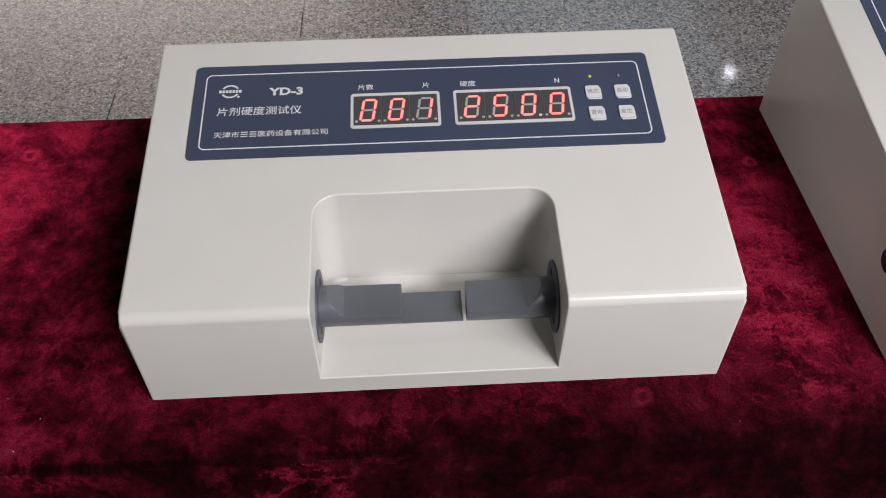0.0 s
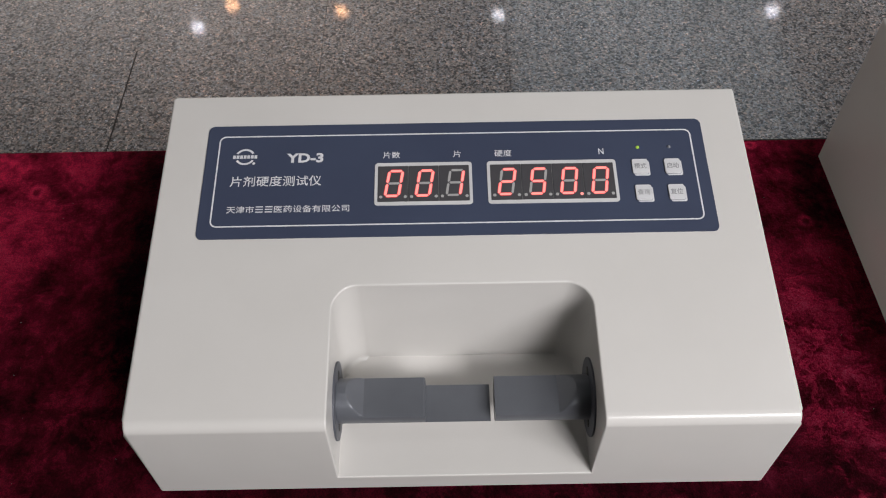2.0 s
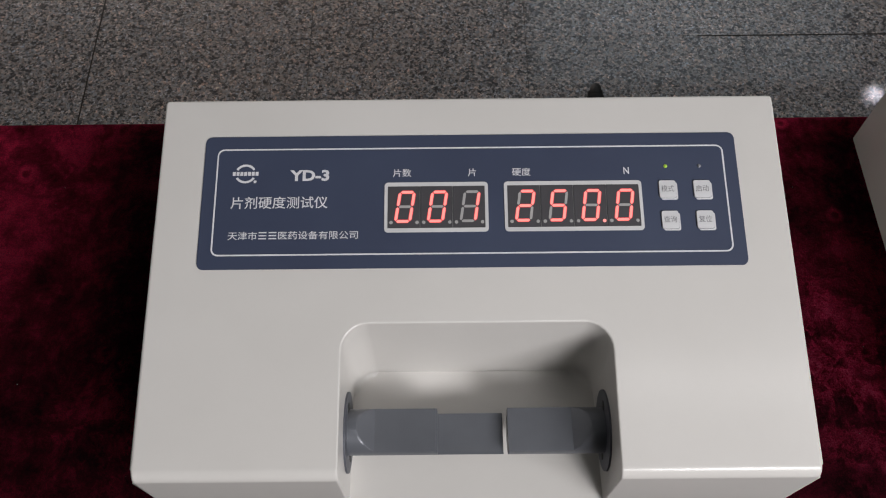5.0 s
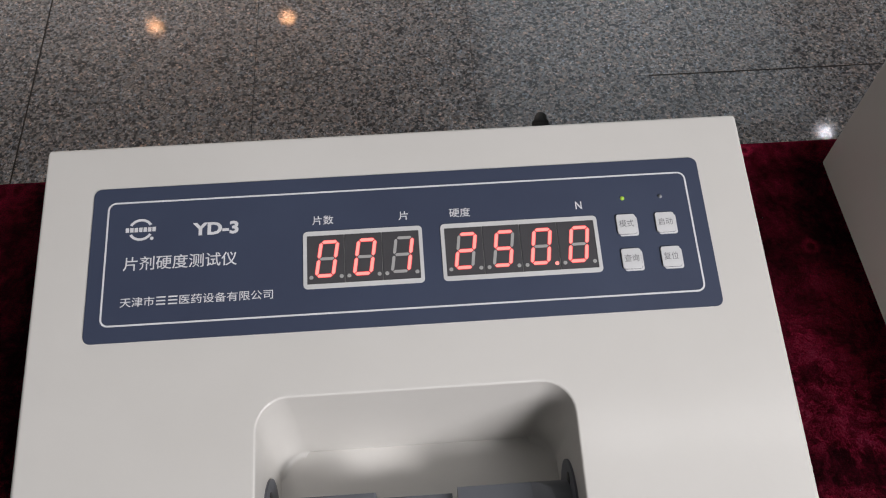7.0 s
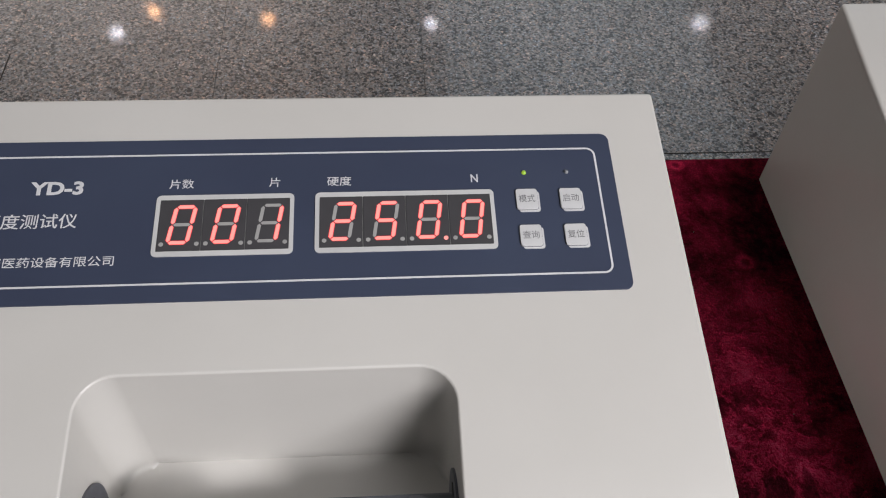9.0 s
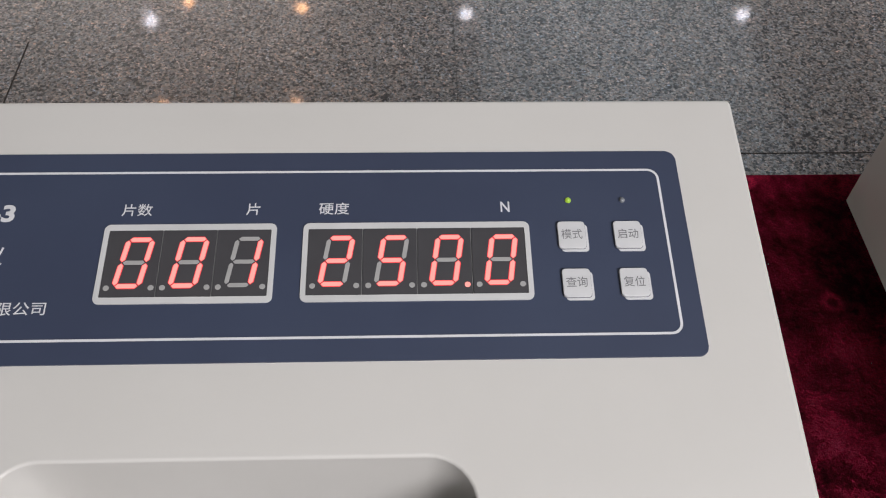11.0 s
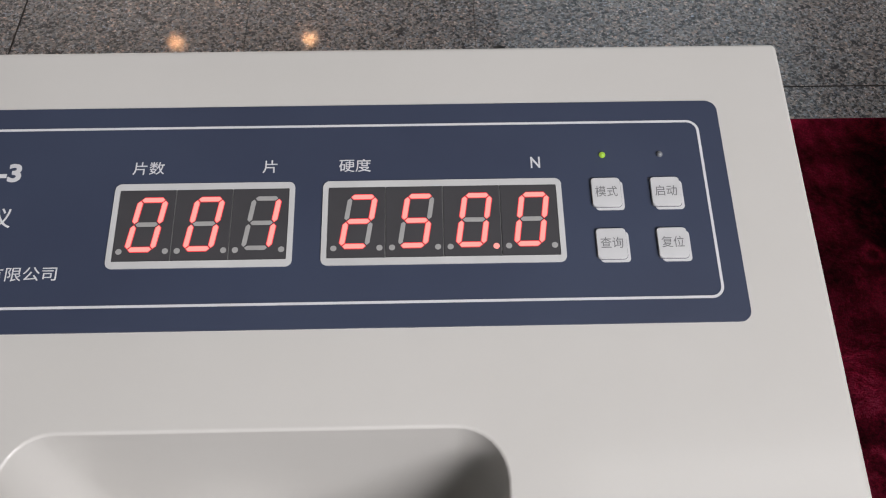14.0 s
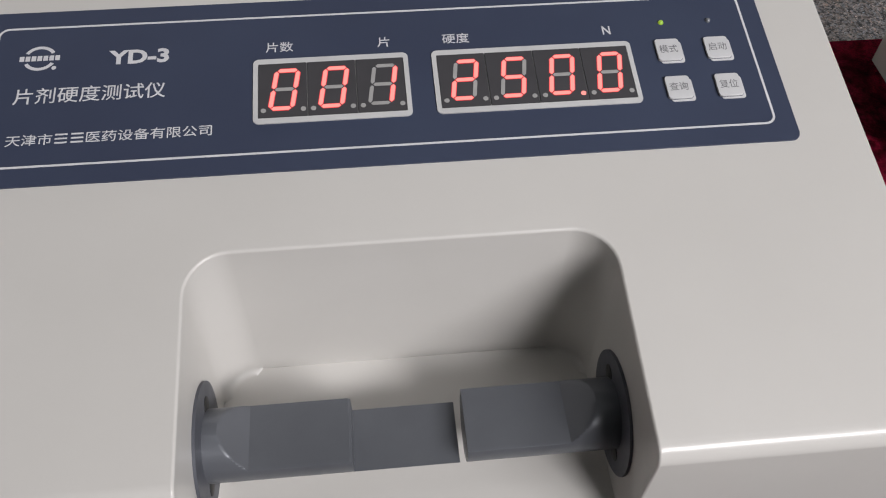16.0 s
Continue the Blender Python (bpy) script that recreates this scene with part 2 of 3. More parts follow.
def disc(r, h, seg=40, bevel=0.0):
    return slab([(r * math.cos(2 * math.pi * k / seg), r * math.sin(2 * math.pi * k / seg)) for k in range(seg)], 0, h, bevel)


def tube(line, r, n=12):
    """A round lead through the given places, smoothed between them."""
    pts = [Vector(p) for p in line]
    path = []
    for k in range(len(pts) - 1):
        p0, p1, p2, p3 = pts[max(k - 1, 0)], pts[k], pts[k + 1], pts[min(k + 2, len(pts) - 1)]
        for j in range(6):
            t = j / 6
            path.append(0.5 * (2 * p1 + (p2 - p0) * t + (2 * p0 - 5 * p1 + 4 * p2 - p3) * t * t + (3 * p1 - p0 - 3 * p2 + p3) * t ** 3))
    path.append(pts[-1])
    bm = bmesh.new()
    rings = []
    for k, p in enumerate(path):
        way = (path[min(k + 1, len(path) - 1)] - path[max(k - 1, 0)]).normalized()
        u = way.cross(Vector((1, 0, 0.01))).normalized()
        w = way.cross(u)
        rings.append([bm.verts.new(p + r * (math.cos(2 * math.pi * j / n) * u + math.sin(2 * math.pi * j / n) * w)) for j in range(n)])
    for a, b in zip(rings, rings[1:]):
        for j in range(n):
            bm.faces.new((a[j], a[(j + 1) % n], b[(j + 1) % n], b[j]))
    bm.faces.new(rings[0][::-1])
    bm.faces.new(rings[-1])
    return bm


def lettering(body, size, width=None, bold=0.0, double=0.0):
    """Raised print of the given characters, in the built-in font."""
    cu = bpy.data.curves.new("print", "FONT")
    cu.body, cu.size, cu.align_x, cu.align_y, cu.offset, cu.extrude, cu.resolution_u = body, size, "CENTER", "CENTER", bold, 0.00003, 3
    ob = new("print", cu)
    me = bpy.data.meshes.new_from_object(ob.evaluated_get(bpy.context.evaluated_depsgraph_get()))
    bpy.data.objects.remove(ob)
    bm = bmesh.new()
    bm.from_mesh(me)
    xs, ys = [v.co.x for v in bm.verts], [v.co.y for v in bm.verts]
    cx, cy = (min(xs) + max(xs)) / 2, (min(ys) + max(ys)) / 2
    k = width / (max(xs) - min(xs)) if width else 1
    for v in bm.verts:
        v.co.x, v.co.y = (v.co.x - cx) * k, v.co.y - cy
    if double:
        for v in bmesh.ops.duplicate(bm, geom=bm.verts[:] + bm.edges[:] + bm.faces[:])["geom"]:
            if isinstance(v, bmesh.types.BMVert):
                v.co += Vector((double, double * 0.4, 0.00002))
    return bm


def carved(ob, cutter):
    """ob with the cutter taken out of it."""
    cut = ob.modifiers.new("cut", "BOOLEAN")
    cut.object, cut.operation, cut.solver = cutter, "DIFFERENCE", "EXACT"
    dep = bpy.context.evaluated_depsgraph_get()
    me = bpy.data.meshes.new_from_object(ob.evaluated_get(dep))
    ob.modifiers.clear()
    bpy.data.objects.remove(cutter)
    me.materials.clear()
    me.materials.append(ENAMEL)
    ob.data = me
    return ob


# ---- the hall ----
def hall():
    floor = mesh_ob("floor", box(24, 26, 0.2, (0, 4, -0.106)), GRANITE, False)
    tagged(floor, "polished grey granite slab floor of the hall", "floor", kind="structure")
    joint = mesh_ob("joint", box(0.0026, 1.1, 0.001, (-0.678, 0.78, 0.0001)), JOINT_FILL, False)
    tagged(joint, "dark filled expansion joint in the granite floor", "joint", kind="structure")
    crack = mesh_ob("joint", box(0.0018, 0.11, 0.001, (-0.270, 1.585, 0.0001)), BLACK, False)
    tagged(crack, "open stretch of a thin joint in the granite floor", "joint", kind="structure")
    worn = mesh_ob("joint", box(0.62, 0.0022, 0.001, (0.78, 1.023, 0.0001)), JOINT_FILL, False)
    tagged(worn, "worn dark stretch of a cross joint in the granite floor", "joint", kind="structure")
    pitch, deep = 0.410, 0.82
    tile = None
    for i in range(15):
        for j in range(4):
            x0, y0 = -3.548 + pitch * i, -0.616 + deep * j
            if tile is None:
                tile = part("slab", box(pitch - 0.0007, deep - 0.0007, 0.005, (0, 0, -0.0025), 0.0002, 1), GRANITE, floor, smooth=False)
                first = tile
                tile.matrix_basis = Matrix.Translation((x0 + pitch / 2, y0 + deep / 2, 0))
            else:
                same_part("slab", first, floor, Matrix.Translation((x0 + pitch / 2, y0 + deep / 2, 0)))
    for name, w, d, at in (("wall_north", 24.4, 0.2, (0, 17.1, CEIL / 2)), ("wall_south", 24.4, 0.2, (0, -9.1, CEIL / 2)),
                           ("wall_east", 0.2, 26, (12.1, 4, CEIL / 2)), ("wall_west", 0.2, 26, (-12.1, 4, CEIL / 2))):
        tagged(mesh_ob(name, box(w, d, CEIL, at), WALL, False), "plain painted wall of the hall", "wall", kind="structure")
    tagged(mesh_ob("ceiling", box(24.4, 26.4, 0.2, (0, 4, CEIL + 0.1)), CEILING, False), "plain grey hall ceiling", "ceiling", kind="structure")


hall()


# ---- the draped table ----
X0, X1, Y0, Y1 = -1.45, 1.75, -0.047, 0.289


def table():
    bm = bmesh.new()
    r = 0.006
    nx = 220
    prof = [(Y1 - 0.001, 0.02), (Y1, TOP - r)] + [(Y1 - r + r * math.cos(a), TOP - r + r * math.sin(a)) for a in (0.5, 1.0)]
    for k in range(17):
        prof.append((Y1 - r - (Y1 - Y0 - 2 * r) * k / 16, TOP))
    prof += [(Y0 + r - r * math.sin(a), TOP - r + r * math.cos(a)) for a in (0.5, 1.0)]
    drop = 12
    for k in range(drop):
        z = TOP - r - (TOP - r - 0.012) * k / (drop - 1)
        prof.append((Y0 - 0.27 * min(TOP - r - z, 0.2), z))
    rows = []
    for i in range(nx + 1):
        x = X0 + (X1 - X0) * i / nx
        line = []
        for y, z in prof:
            hang = max(0.0, (TOP - 0.02 - z) / TOP) if y < 0.1 else 0.0
            fold = 0.03 * hang * (math.sin(x * 21 + 1.3 * math.sin(x * 5)) + 0.5 * math.sin(x * 47 + 2))
            soft = 0.0007 * noise.noise((x * 9, y * 9, 3.1)) if z > TOP - 0.001 and y < 0.26 else 0
            line.append(bm.verts.new((x, y - abs(fold) * 0.9, z - abs(soft))))
        rows.append(line)
    for a, b in zip(rows, rows[1:]):
        for k in range(len(prof) - 1):
            bm.faces.new((a[k], a[k + 1], b[k + 1], b[k]))
    for line in (rows[0], rows[-1]):
        bm.faces.new(line)
    root = new("draped_table")
    tagged(root, "long narrow table draped in burgundy crushed velvet", "table")
    skirt = bm.copy()
    over = lambda f: f.calc_center_median().y < 0.1 and f.calc_center_median().z < TOP - 0.005 and abs(f.normal.x) < 0.9
    for mesh, keep in ((bm, False), (skirt, True)):
        mesh.normal_update()
        bmesh.ops.delete(mesh, geom=[f for f in mesh.faces if over(f) != keep], context="FACES")
    part("tablecloth_top", bm, VELVET, root, "burgundy crushed velvet laid flat")
    part("tablecloth_drop", skirt, VELVET, root, "burgundy velvet hanging in soft folds")
    return root


table()


def lint():
    """Specks of dust on the cloth."""
    rnd = random.Random(11)
    bm = bmesh.new()
    for k in range(90):
        r = 0.00009 + 0.00015 * rnd.random() ** 2
        x, y = rnd.uniform(-0.45, 0.30), rnd.uniform(-0.035, 0.26)
        if abs(x) < 0.19 and y > -0.01:
            continue
        bmesh.ops.create_icosphere(bm, subdivisions=1, radius=r, matrix=Matrix.Translation((x, y, TOP + r * 0.5)) @ pose(0, 0, 0, 0, 0, rnd.uniform(0, 180)) @ Matrix.Diagonal((1 + 1.5 * rnd.random(), 1, 0.7, 1)))
    tagged(mesh_ob("lint", bm, KEY_WHITE), "pale specks of lint scattered on the burgundy velvet", "lint", kind="stuff")


lint()


# ---- the instruments ----
def wedge(width, depth, h1, h2, ridge):
    """Side profile with a rounded front ridge, pulled across the width."""
    slope = math.atan2(h2 - h1, depth)
    pts = [(0, 0.0)]
    turn = math.pi / 2 - slope
    back = ridge * math.tan(turn / 2)
    cy, cz = ridge, h1 - back
    n = 8
    for k in range(n + 1):
        a = math.pi - turn * k / n
        pts.append((cy + ridge * math.cos(a), cz + ridge * math.sin(a)))
    rb = 0.0025
    pts += [(depth - rb, h2 - rb * 0.17), (depth - 0.0006, h2 - 0.0010), (depth, h2 - rb), (depth, 0.0)]
    bm = bmesh.new()
    left = [bm.verts.new((-width / 2, y, z)) for y, z in pts]
    right = [bm.verts.new((width / 2, y, z)) for y, z in pts]
    m = len(pts)
    side_a, side_b = bm.faces.new(left[::-1]), bm.faces.new(right)
    for k in range(m):
        bm.faces.new((left[k], left[(k + 1) % m], right[(k + 1) % m], right[k]))
    edges = [e for f in (side_a, side_b) for e in f.edges if max(v.co.z for v in e.verts) > 0.001]
    bmesh.ops.bevel(bm, geom=edges, offset=0.0018, segments=3, profile=0.5, affect="EDGES")
    return bm


W, D, H1, H2 = 0.361, 0.2152, 0.0802, 0.1173


def slope_pose(depth, h1, h2):
    """x to the right, y up the slope from its back edge (so minus going down), z off the face."""
    ln = math.hypot(depth, h2 - h1)
    u = Vector((0, depth / ln, (h2 - h1) / ln))
    x = Vector((1, 0, 0))
    n = x.cross(u)
    return Matrix.Translation((0, depth, h2)) @ Matrix((x, u, n)).transposed().to_4x4()


def panel_film(root, sp, x0, x1, s0, s1):
    cx, cs = (x0 + x1) / 2, -(s0 + s1) / 2
    film = part("control_panel", slab(outline(x1 - x0, s1 - s0, 0.0035), 0, 0.0007, 0.0002, 1), PANEL_BLUE, root, "slate blue control panel film", sp @ Matrix.Translation((cx, cs, 0)))
    w, d = x1 - x0 - 0.0155, s1 - s0 - 0.0165
    part("border_line", ring_slab(outline(w + 0.0009, d + 0.0009, 0.0042), outline(w - 0.0009, d - 0.0009, 0.0033), 0.0006, 0.00074), PRINT, film, "thin white printed border", smooth=False)
    return film


# seven-segment digits: which of a..g glow
LIT = {"0": "abcdef", "1": "bc", "2": "abged", "5": "afgcd"}
SLANT = 0.15
GW, GH, ST = 0.0081, 0.0177, 0.00152


def segment(kind, grow=0.0):
    """One segment, as a pointed bar, slanted with the digit."""
    half, t = (GW / 2 if kind in "adg" else GH / 4), ST / 2 + grow
    gap = 0.00040 - grow
    ln = half - gap
    pts = [(-ln, 0), (-ln + t, t), (ln - t, t), (ln, 0), (ln - t, -t), (-ln + t, -t)]
    at = {"a": (0, GH / 2), "g": (0, 0), "d": (0, -GH / 2), "f": (-GW / 2, GH / 4), "b": (GW / 2, GH / 4), "e": (-GW / 2, -GH / 4), "c": (GW / 2, -GH / 4)}[kind]
    out = []
    for x, y in pts:
        if kind not in "adg":
            x, y = y, -x
        x, y = x + at[0], y + at[1]
        out.append((x + SLANT * y + 0.0007, y + 0.0002))
    return out[::-1] if kind not in "adg" else out


SEG_MESH = {}


def shared(key, make, mat):
    """Mesh data built once."""
    if key not in SEG_MESH:
        bm = make()
        bmesh.ops.recalc_face_normals(bm, faces=bm.faces)
        me = bpy.data.meshes.new("piece")
        bm.to_mesh(me)
        bm.free()
        me.materials.append(mat)
        SEG_MESH[key] = me
    return SEG_MESH[key]


def piece(name, me, parent, at=None, label=""):
    ob = new(name, me)
    ob.parent = parent
    if at is not None:
        ob.matrix_basis = at
    return tagged(ob, label)


def digit(root, at, char, point, pitch):
    face = part("digit_module", box(pitch - 0.0004, 0.0254, 0.0004, (0, 0, 0.0002)), DIGIT_FACE, root, "dark seven-segment digit module", at, False)
    for s in "abcdefg":
        on = s in LIT[char]
        if on:
            # slightly larger glowing shape beneath, drawn as the segment's halo
            piece("segment_rim", shared(("rim", s), lambda: slab(segment(s, 0.00026), 0.0004, 0.00046), SEG_HALO), face)
        piece("segment", shared((on, s), lambda: slab(segment(s), 0.0004, 0.00052), SEG_ON if on else SEG_OFF), face, label="glowing red segment" if on else "unlit grey segment")
    for k, x in enumerate((-0.0074, 0.0074)):
        on = point and k == 1
        me = shared(("dot", on), lambda: disc(0.0010, 0.0005, 16), SEG_ON if on else SEG_OFF)
        piece("decimal_point", me, face, Matrix.Translation((x + 0.0002, -0.0093, 0.0)))


def display(root, sp, x0, x1, text):
    """A bordered window with its digits."""
    s0, s1 = 0.0532, 0.0835
    cx, cs = (x0 + x1) / 2, -(s0 + s1) / 2
    w, d = x1 - x0, s1 - s0
    b = 0.0018
    part("display_border", ring_slab(outline(w, d, 0.0022), outline(w - 2 * b, d - 2 * b - 0.0012, 0.0003), 0.0005, 0.0012), BEZEL, root, "pale grey display border", sp @ Matrix.Translation((cx, cs, 0)))
    part("display_backing", box(w - 2 * b + 0.001, d - 2 * b + 0.001, 0.0003, (0, 0, 0.00065)), DIGIT_EDGE, root, "", sp @ Matrix.Translation((cx, cs, 0)), False)
    chars = [c for c in text if c != "."]
    pitch = (w - 2 * b) / len(chars)
    for k, c in enumerate(chars):
        point = text.find(".") == k + 1
        digit(root, sp @ Matrix.Translation((x0 + b + pitch * (k + 0.5), cs, 0.0008)), c, point, pitch)


def key(root, sp, x, s, body):
    w, d = 0.0096, 0.0106
    base = part("key_base", slab(outline(w, d, 0.0012, 4), 0.0006, 0.0010), KEY_WHITE, root, "", sp @ Matrix.Translation((x + w / 2 + 0.0010, -s - d / 2 - 0.0010, 0)))
    cap = part("key_cap", slab(outline(w, d, 0.0012, 4), 0.0006, 0.0018, 0.00012, 1), KEY_WHITE, root, "white square push key", sp @ Matrix.Translation((x + w / 2, -s - d / 2, 0)))
    part("key_outline", ring_slab(outline(w + 0.0004, d + 0.0004, 0.0014, 4), outline(w - 0.0001, d - 0.0001, 0.0012, 4), 0.0010, 0.00108), KEY_EDGE, cap, "thin grey outline")
    part("key_print", lettering(body, 0.0042, 0.0073), KEY_INK, cap, "grey printed characters", Matrix.Translation((0, 0.0002, 0.00183)), False)


def bar_piece(spans, r):
    """A round bar along x with milled flats: rows of x and the height at which the top is cut off."""
    bm = bmesh.new()
    n = 72
    rings = []
    for x, h in spans:
        ring = []
        for k in range(n):
            a = 2 * math.pi * (k + 0.5) / n
            y, z = r * math.cos(a), r * math.sin(a)
            if z > h:
                half = math.sqrt(r * r - h * h)
                y, z = max(-half, min(half, y)), h
            ring.append(bm.verts.new((x, y, z)))
        rings.append(ring)
    for a, b in zip(rings, rings[1:]):
        for k in range(n):
            bm.faces.new((a[k], a[(k + 1) % n], b[(k + 1) % n], b[k]))
    bm.faces.new(rings[0])
    bm.faces.new(rings[-1][::-1])
    return bm


def tester():
    """The tablet hardness tester on the table."""
    root = new("hardness_tester")
    root.empty_display_size = 0.05
    root.matrix_basis = Matrix.Translation((0, 0, TOP + 0.001))
    tagged(root, "cream enamelled tablet hardness tester with red digital display on velvet", "instrument")

    # housing with its scooped bay
    housing = mesh_ob("housing", wedge(W, D + 0.0018, H1, H2 + 0.0018 * (H2 - H1) / D, 0.007), ENAMEL)
    bay_w, bay_y, bay_z, rad, bay_x = 0.148, 0.0815, 0.0152, 0.015, 0.0018
    bm = bmesh.new()
    pts = [(bay_x - bay_w / 2, -0.05), (bay_x + bay_w / 2, -0.05)]
    for cx, a0 in ((bay_w / 2 - rad, 0), (-bay_w / 2 + rad, 90)):
        for k in range(9):
            a = radians(a0 + 90 * k / 8)
            pts.append((bay_x + cx + rad * math.cos(a), bay_y - rad + rad * math.sin(a)))
    low = [bm.verts.new((x, y, bay_z)) for x, y in pts]
    high = [bm.verts.new((x, y, 0.2)) for x, y in pts]
    m = len(pts)
    bottom = bm.faces.new(low[::-1])
    bm.faces.new(high)
    for k in range(m):
        bm.faces.new((low[k], low[(k + 1) % m], high[(k + 1) % m], high[k]))
    foot = [e for e in bottom.edges if min(v.co.y for v in e.verts) > -0.04]
    bmesh.ops.bevel(bm, geom=foot, offset=0.0030, segments=4, profile=0.5, affect="EDGES", clamp_overlap=True)
    bmesh.ops.recalc_face_normals(bm, faces=bm.faces)
    cutter = mesh_ob("cutter", bm, ENAMEL, False)
    carved(housing, cutter)
    # round the lip of the bay
    bm = bmesh.new()
    bm.from_mesh(housing.data)
    bmesh.ops.remove_doubles(bm, verts=bm.verts, dist=0.00002)
    lip = []
    for e in bm.edges:
        if len(e.link_faces) == 2 and e.calc_face_angle(0) > radians(38):
            a, b = (v.co for v in e.verts)
            inside = max(abs(a.x - bay_x), abs(b.x - bay_x)) < bay_w / 2 + 0.001
            deep = min(a.z, b.z) > bay_z - 0.001 and max(a.y, b.y) < bay_y + 0.001
            top = lambda p: abs(p.z - (H1 + (H2 - H1) * p.y / D)) < 0.006 or p.y < 0.0005
            if inside and deep and top(a) and top(b):
                lip.append(e)
    bmesh.ops.bevel(bm, geom=lip, offset=0.0011, segments=3, profile=0.5, affect="EDGES", clamp_overlap=True)
    bm.to_mesh(housing.data)
    bm.free()
    housing.data.shade_smooth()
    housing.data.set_sharp_from_angle(angle=radians(32))
    even = housing.modifiers.new("even_normals", "WEIGHTED_NORMAL")
    even.keep_sharp = True
    housing.parent = root
    tagged(housing, "cream enamelled housing with a scooped bay")

    sp = slope_pose(D, H1, H2)
    film = panel_film(root, sp, -0.1543, 0.1545, 0.0233, 0.1044)
    display(root, sp, -0.0494, 0.0099, "001")
    display(root, sp, 0.0191, 0.0981, "250.0")
    for x, s, body in ((0.1080, 0.0537, "模式"), (0.1278, 0.0537, "启动"), (0.1080, 0.0723, "查询"), (0.1278, 0.0723, "复位")):
        key(root, sp, x, s, body)
    for x, mat, label in ((0.1129, LED_ON, "small glowing green indicator"), (0.1324, LED_OFF, "small unlit indicator")):
        bm = bmesh.new()
        bmesh.ops.create_uvsphere(bm, u_segments=16, v_segments=10, radius=0.0011)
        part("indicator_lamp", bm, mat, root, label, sp @ Matrix.Translation((x, -0.0445, 0.0008)))

    def printed(name, x0, x1, s0, s1, body, bold=0.0, size=None, double=0.0):
        bm = lettering(body, size or (s1 - s0), x1 - x0, bold, double)
        part(name, bm, PRINT, root, "white printed characters", sp @ Matrix.Translation(((x0 + x1) / 2, -(s0 + s1) / 2, 0.00074)), False)

    printed("print_model", -0.1043, -0.0815, 0.0447, 0.0515, "YD-3", 0.00032, 0.0090)
    printed("print_title", -0.1375, -0.0821, 0.0608, 0.0686, "片剂硬度测试仪", 0.0, 0.0078, 0.00010)
    printed("print_count", -0.0447, -0.0342, 0.0445, 0.0497, "片数", 0.0, 0.0052, 0.00006)
    printed("print_unit", -0.0014, 0.0034, 0.0445, 0.0497, "片", 0.0, 0.0052, 0.00006)
    printed("print_hardness", 0.0241, 0.0347, 0.0445, 0.0497, "硬度", 0.0, 0.0052, 0.00006)
    printed("print_newton", 0.0885, 0.0917, 0.0448, 0.0490, "N", 0.00008, 0.0060)

    # one small line of print; the maker's own name in it as two plain bars
    printed("print_place", -0.1378, -0.1214, 0.0821, 0.0871, "天津市", 0.0, 0.0052, 0.00005)
    printed("print_trade", -0.1093, -0.0643, 0.0821, 0.0871, "医药设备有限公司", 0.0, 0.0052, 0.00005)
    bm = bmesh.new()
    for k in range(2):
        for j in range(3):
            bmesh.ops.create_cube(bm, size=1, matrix=Matrix.Translation((-0.1182 + 0.00571 * k, -0.0828 - 0.0018 * j, 0.00072)) @ Matrix.Diagonal((0.0044, 0.0007, 0.00008, 1)))
    part("print_maker", bm, PRINT, root, "white printed bars", sp, False)

    # maker's mark: two arcs, a bar and a dot
    bm = bmesh.new()
    for a0 in (28, 208):
        prev = None
        for k in range(13):
            a = radians(a0 + 124 * k / 12)
            pair = [bm.verts.new((r * math.cos(a) * 1.0 - 0.1300, r * math.sin(a) * 0.95 - 0.0467, 0.00074)) for r in (0.0048, 0.0062)]
            if prev:
                bm.faces.new((prev[0], prev[1], pair[1], pair[0]))
            prev = pair
    for k in range(7):
        bmesh.ops.create_cube(bm, size=1, matrix=Matrix.Translation((-0.1366 + 0.0022 * k, -0.0467, 0.00072)) @ Matrix.Diagonal((0.0017, 0.0024, 0.00008, 1)))
    bmesh.ops.create_circle(bm, cap_ends=True, radius=0.0009, segments=12, matrix=Matrix.Translation((-0.1243, -0.0516, 0.00075)))
    part("print_mark", bm, PRINT, root, "white printed round mark", sp, False)

    # jaws in the bay
    cy, cz, r = 0.0355, 0.0425, 0.0131
    at = Matrix.Translation((0.0012, cy, cz))
    up, down = 0.004, -0.005
    left = [(-0.0740, r), (-0.0672, r)] + [(-0.0672 + 0.0097 * k / 10, r + (up - r) * k / 10) for k in range(1, 11)] + [(-0.0226, up), (-0.0217, up - 0.0012), (-0.0214, down), (0.0163, down)]
    right = [(0.0188, up), (0.0556, up)] + [(0.0556 + 0.0097 * k / 10, up + (r - up) * k / 10) for k in range(1, 11)] + [(0.0740, r)]
    part("fixed_jaw", bar_piece(left, r), BAR_GREY, root, "grey metal jaw with a stepped flat", at)
    part("moving_jaw", bar_piece(right, r), BAR_GREY, root, "grey metal jaw with a milled flat", at)
    for side in (-1, 1):
        fl = part("jaw_flange", disc(0.0231, 0.0011, 48, 0.0003), FLANGE_GREY, root, "dark grey round flange", Matrix.Translation((bay_x + side * 0.0740, cy, cz)) @ pose(0, 0, 0, 0, -90 * side, 0))
        for way in (-1, 1):
            q = Matrix.Translation((way * side * 0.0142 * 0.62, way * 0.0142 * 0.79, 0.0008))
            part("screw", disc(0.0036, 0.0006, 20, 0.0001), BLACK, fl, "black recessed screw", q)

    # mains connector behind, with the first loop of its lead
    bm = box(0.017, 0.024, 0.022, (0.0835, D + 0.012, 0.078), 0.004, 3)
    plug = part("connector", bm, BLACK, root, "black moulded connector")
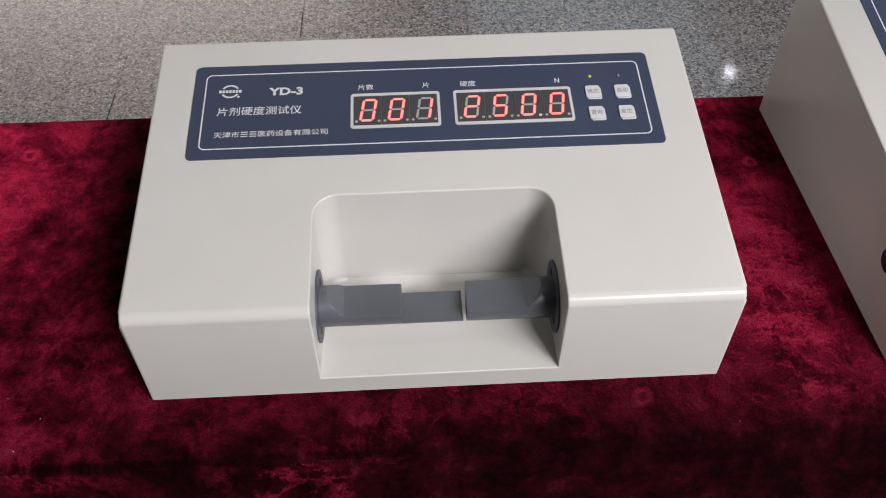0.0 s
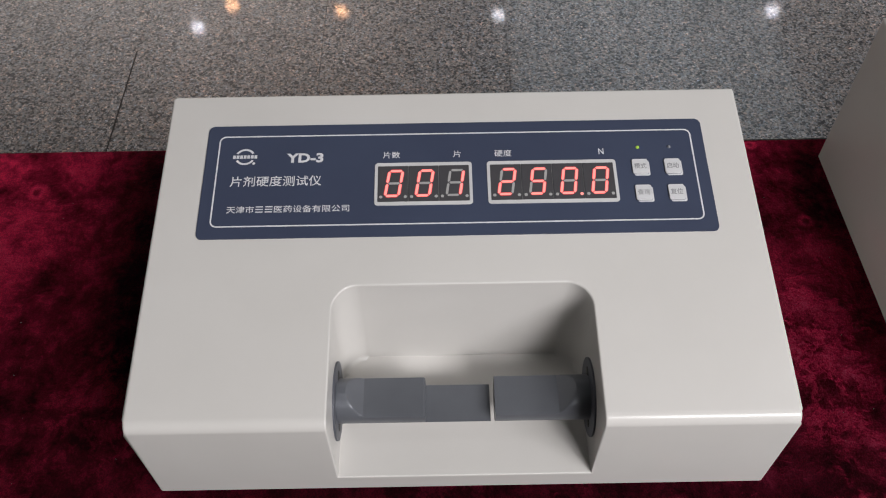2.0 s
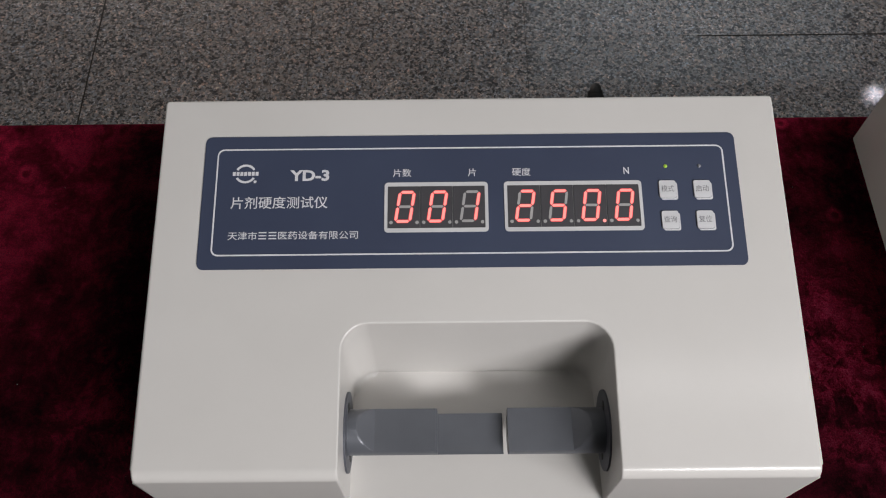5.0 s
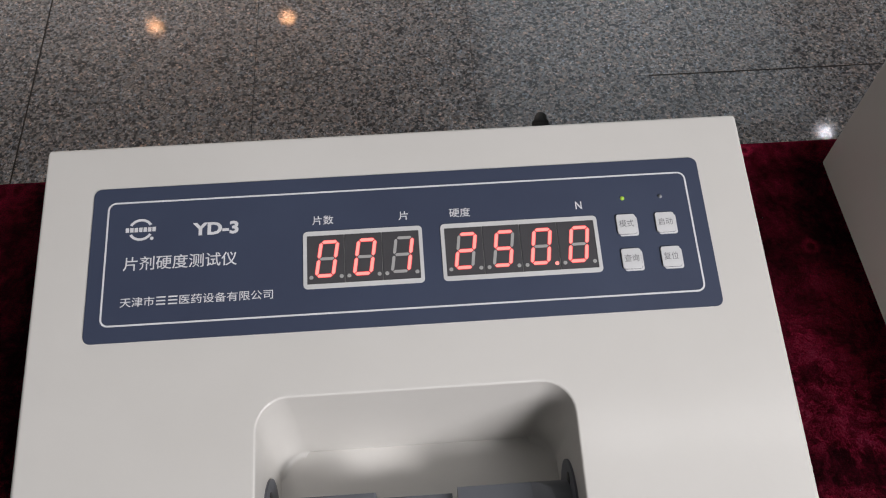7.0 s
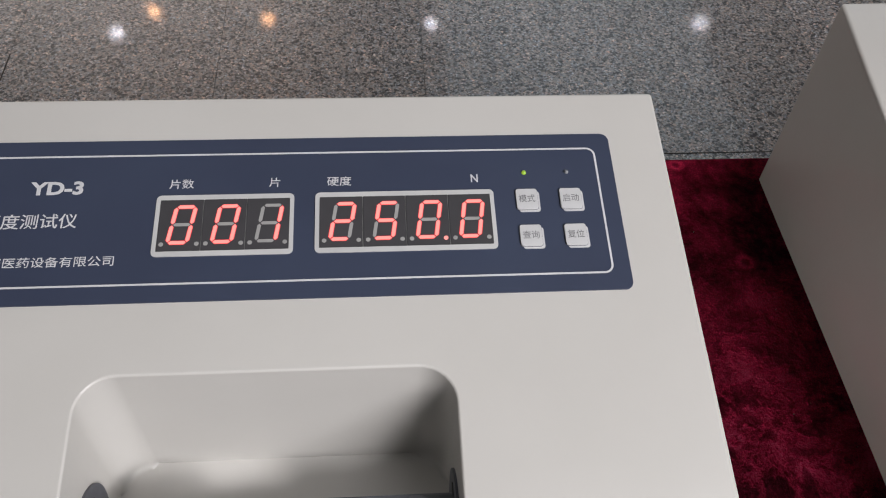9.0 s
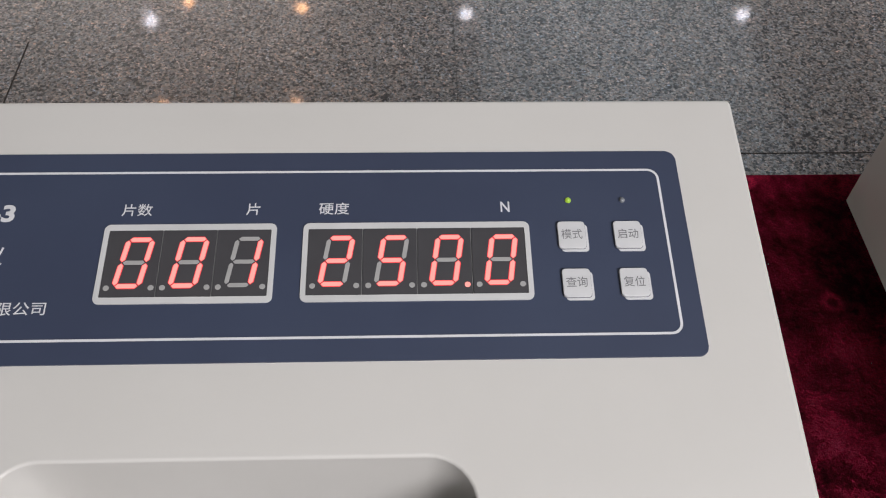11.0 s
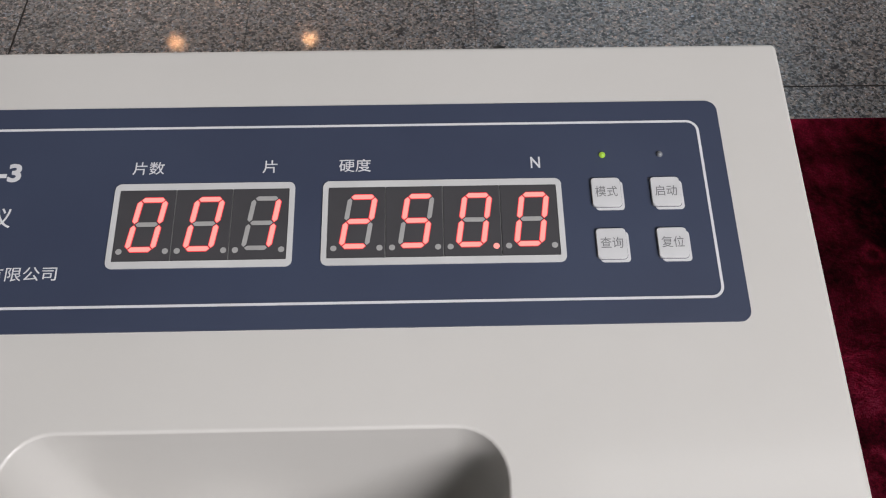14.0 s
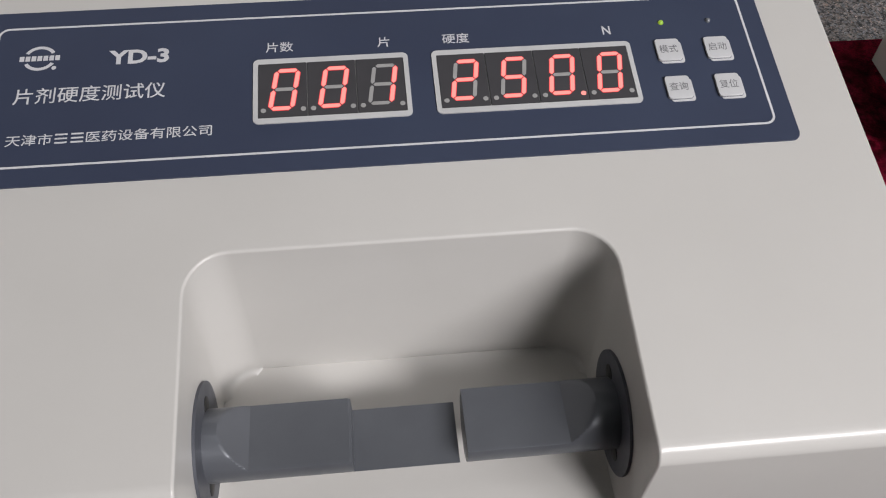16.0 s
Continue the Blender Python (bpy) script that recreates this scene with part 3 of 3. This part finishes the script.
    for k in range(3):
        at = Matrix.Translation((0.0835, D + 0.025 + 0.0028 * k, 0.0790 + 0.0007 * k)) @ pose(0, 0, 0, -78, 0, 0)
        part("strain_relief", disc(0.0062 - 0.0006 * k, 0.0026, 20, 0.0006), BLACK, plug, "", at)
    part("lead", tube([(0.0835, D + 0.026, 0.0790), (0.0835, D + 0.033, 0.0815), (0.0850, D + 0.0385, 0.0760), (0.0860, D + 0.0405, 0.050),
                       (0.0860, D + 0.0420, 0.012), (0.0850, D + 0.0500, 0.0040), (0.0800, D + 0.082, -0.010), (0.0780, D + 0.086, -0.20)], 0.0036), BLACK, root, "black round mains lead")
    return root


tester()


def neighbour():
    """The deeper instrument standing beside the tester."""
    depth, h1, h2, width = 0.267, 0.083, 0.1330, 0.36
    root = new("benchtop_instrument")
    turned = pose(0, 0, 0, 0, 0, 0.9)
    back = Vector((0.288, depth, TOP + 0.001))
    root.matrix_basis = Matrix.Translation(back) @ turned @ Matrix.Translation((width / 2, -depth, 0))
    tagged(root, "cream enamelled instrument with a blue panel beside the tester", "instrument")
    part("housing", wedge(width, depth, h1, h2, 0.007), ENAMEL, root, "cream enamelled housing")
    sp = slope_pose(depth, h1, h2)
    panel_film(root, sp, -width / 2 + 0.0285, width / 2 - 0.0285, 0.028, 0.120)
    part("side_cap", disc(0.0085, 0.002, 32, 0.0005), BLACK, root, "black round side cap", Matrix.Translation((-width / 2, 0.043, 0.053)) @ pose(0, 0, 0, 0, -90, 0))


neighbour()


# ---- ceiling downlights ----
def downlight(x, y, warm):
    root = new("downlight")
    root.matrix_basis = Matrix.Translation((x, y, CEIL))
    tagged(root, "small warm ceiling downlight" if warm else "small cool white ceiling downlight", "ceiling light", "ceiling downlights")
    part("rim", ring_slab([(0.075 * math.cos(2 * math.pi * k / 32), 0.075 * math.sin(2 * math.pi * k / 32)) for k in range(32)],
                          [(0.055 * math.cos(2 * math.pi * k / 32), 0.055 * math.sin(2 * math.pi * k / 32)) for k in range(32)], -0.012, 0.0), KEY_WHITE, root)
    part("lens", disc(0.050, 0.003, 32), SPOT_WARM if warm else SPOT_COOL, root, "glowing lens", Matrix.Translation((0, 0, -0.008)))


SPOT_WARM = glow("warm_spot_lens", (1.0, 0.5, 0.24), 50.0, (0.8, 0.8, 0.8))
SPOT_COOL = glow("cool_spot_lens", (0.92, 0.9, 1.0), 46.0, (0.8, 0.8, 0.8))
for x, y, warm in ((-1.77, 4.79, True), (-0.80, 4.81, True), (-1.79, 6.10, True), (-0.84, 5.99, True), (-2.05, 5.82, False), (0.51, 5.91, False), (2.83, 5.90, False), (2.86, 3.48, False)):
    downlight(x, y, warm)
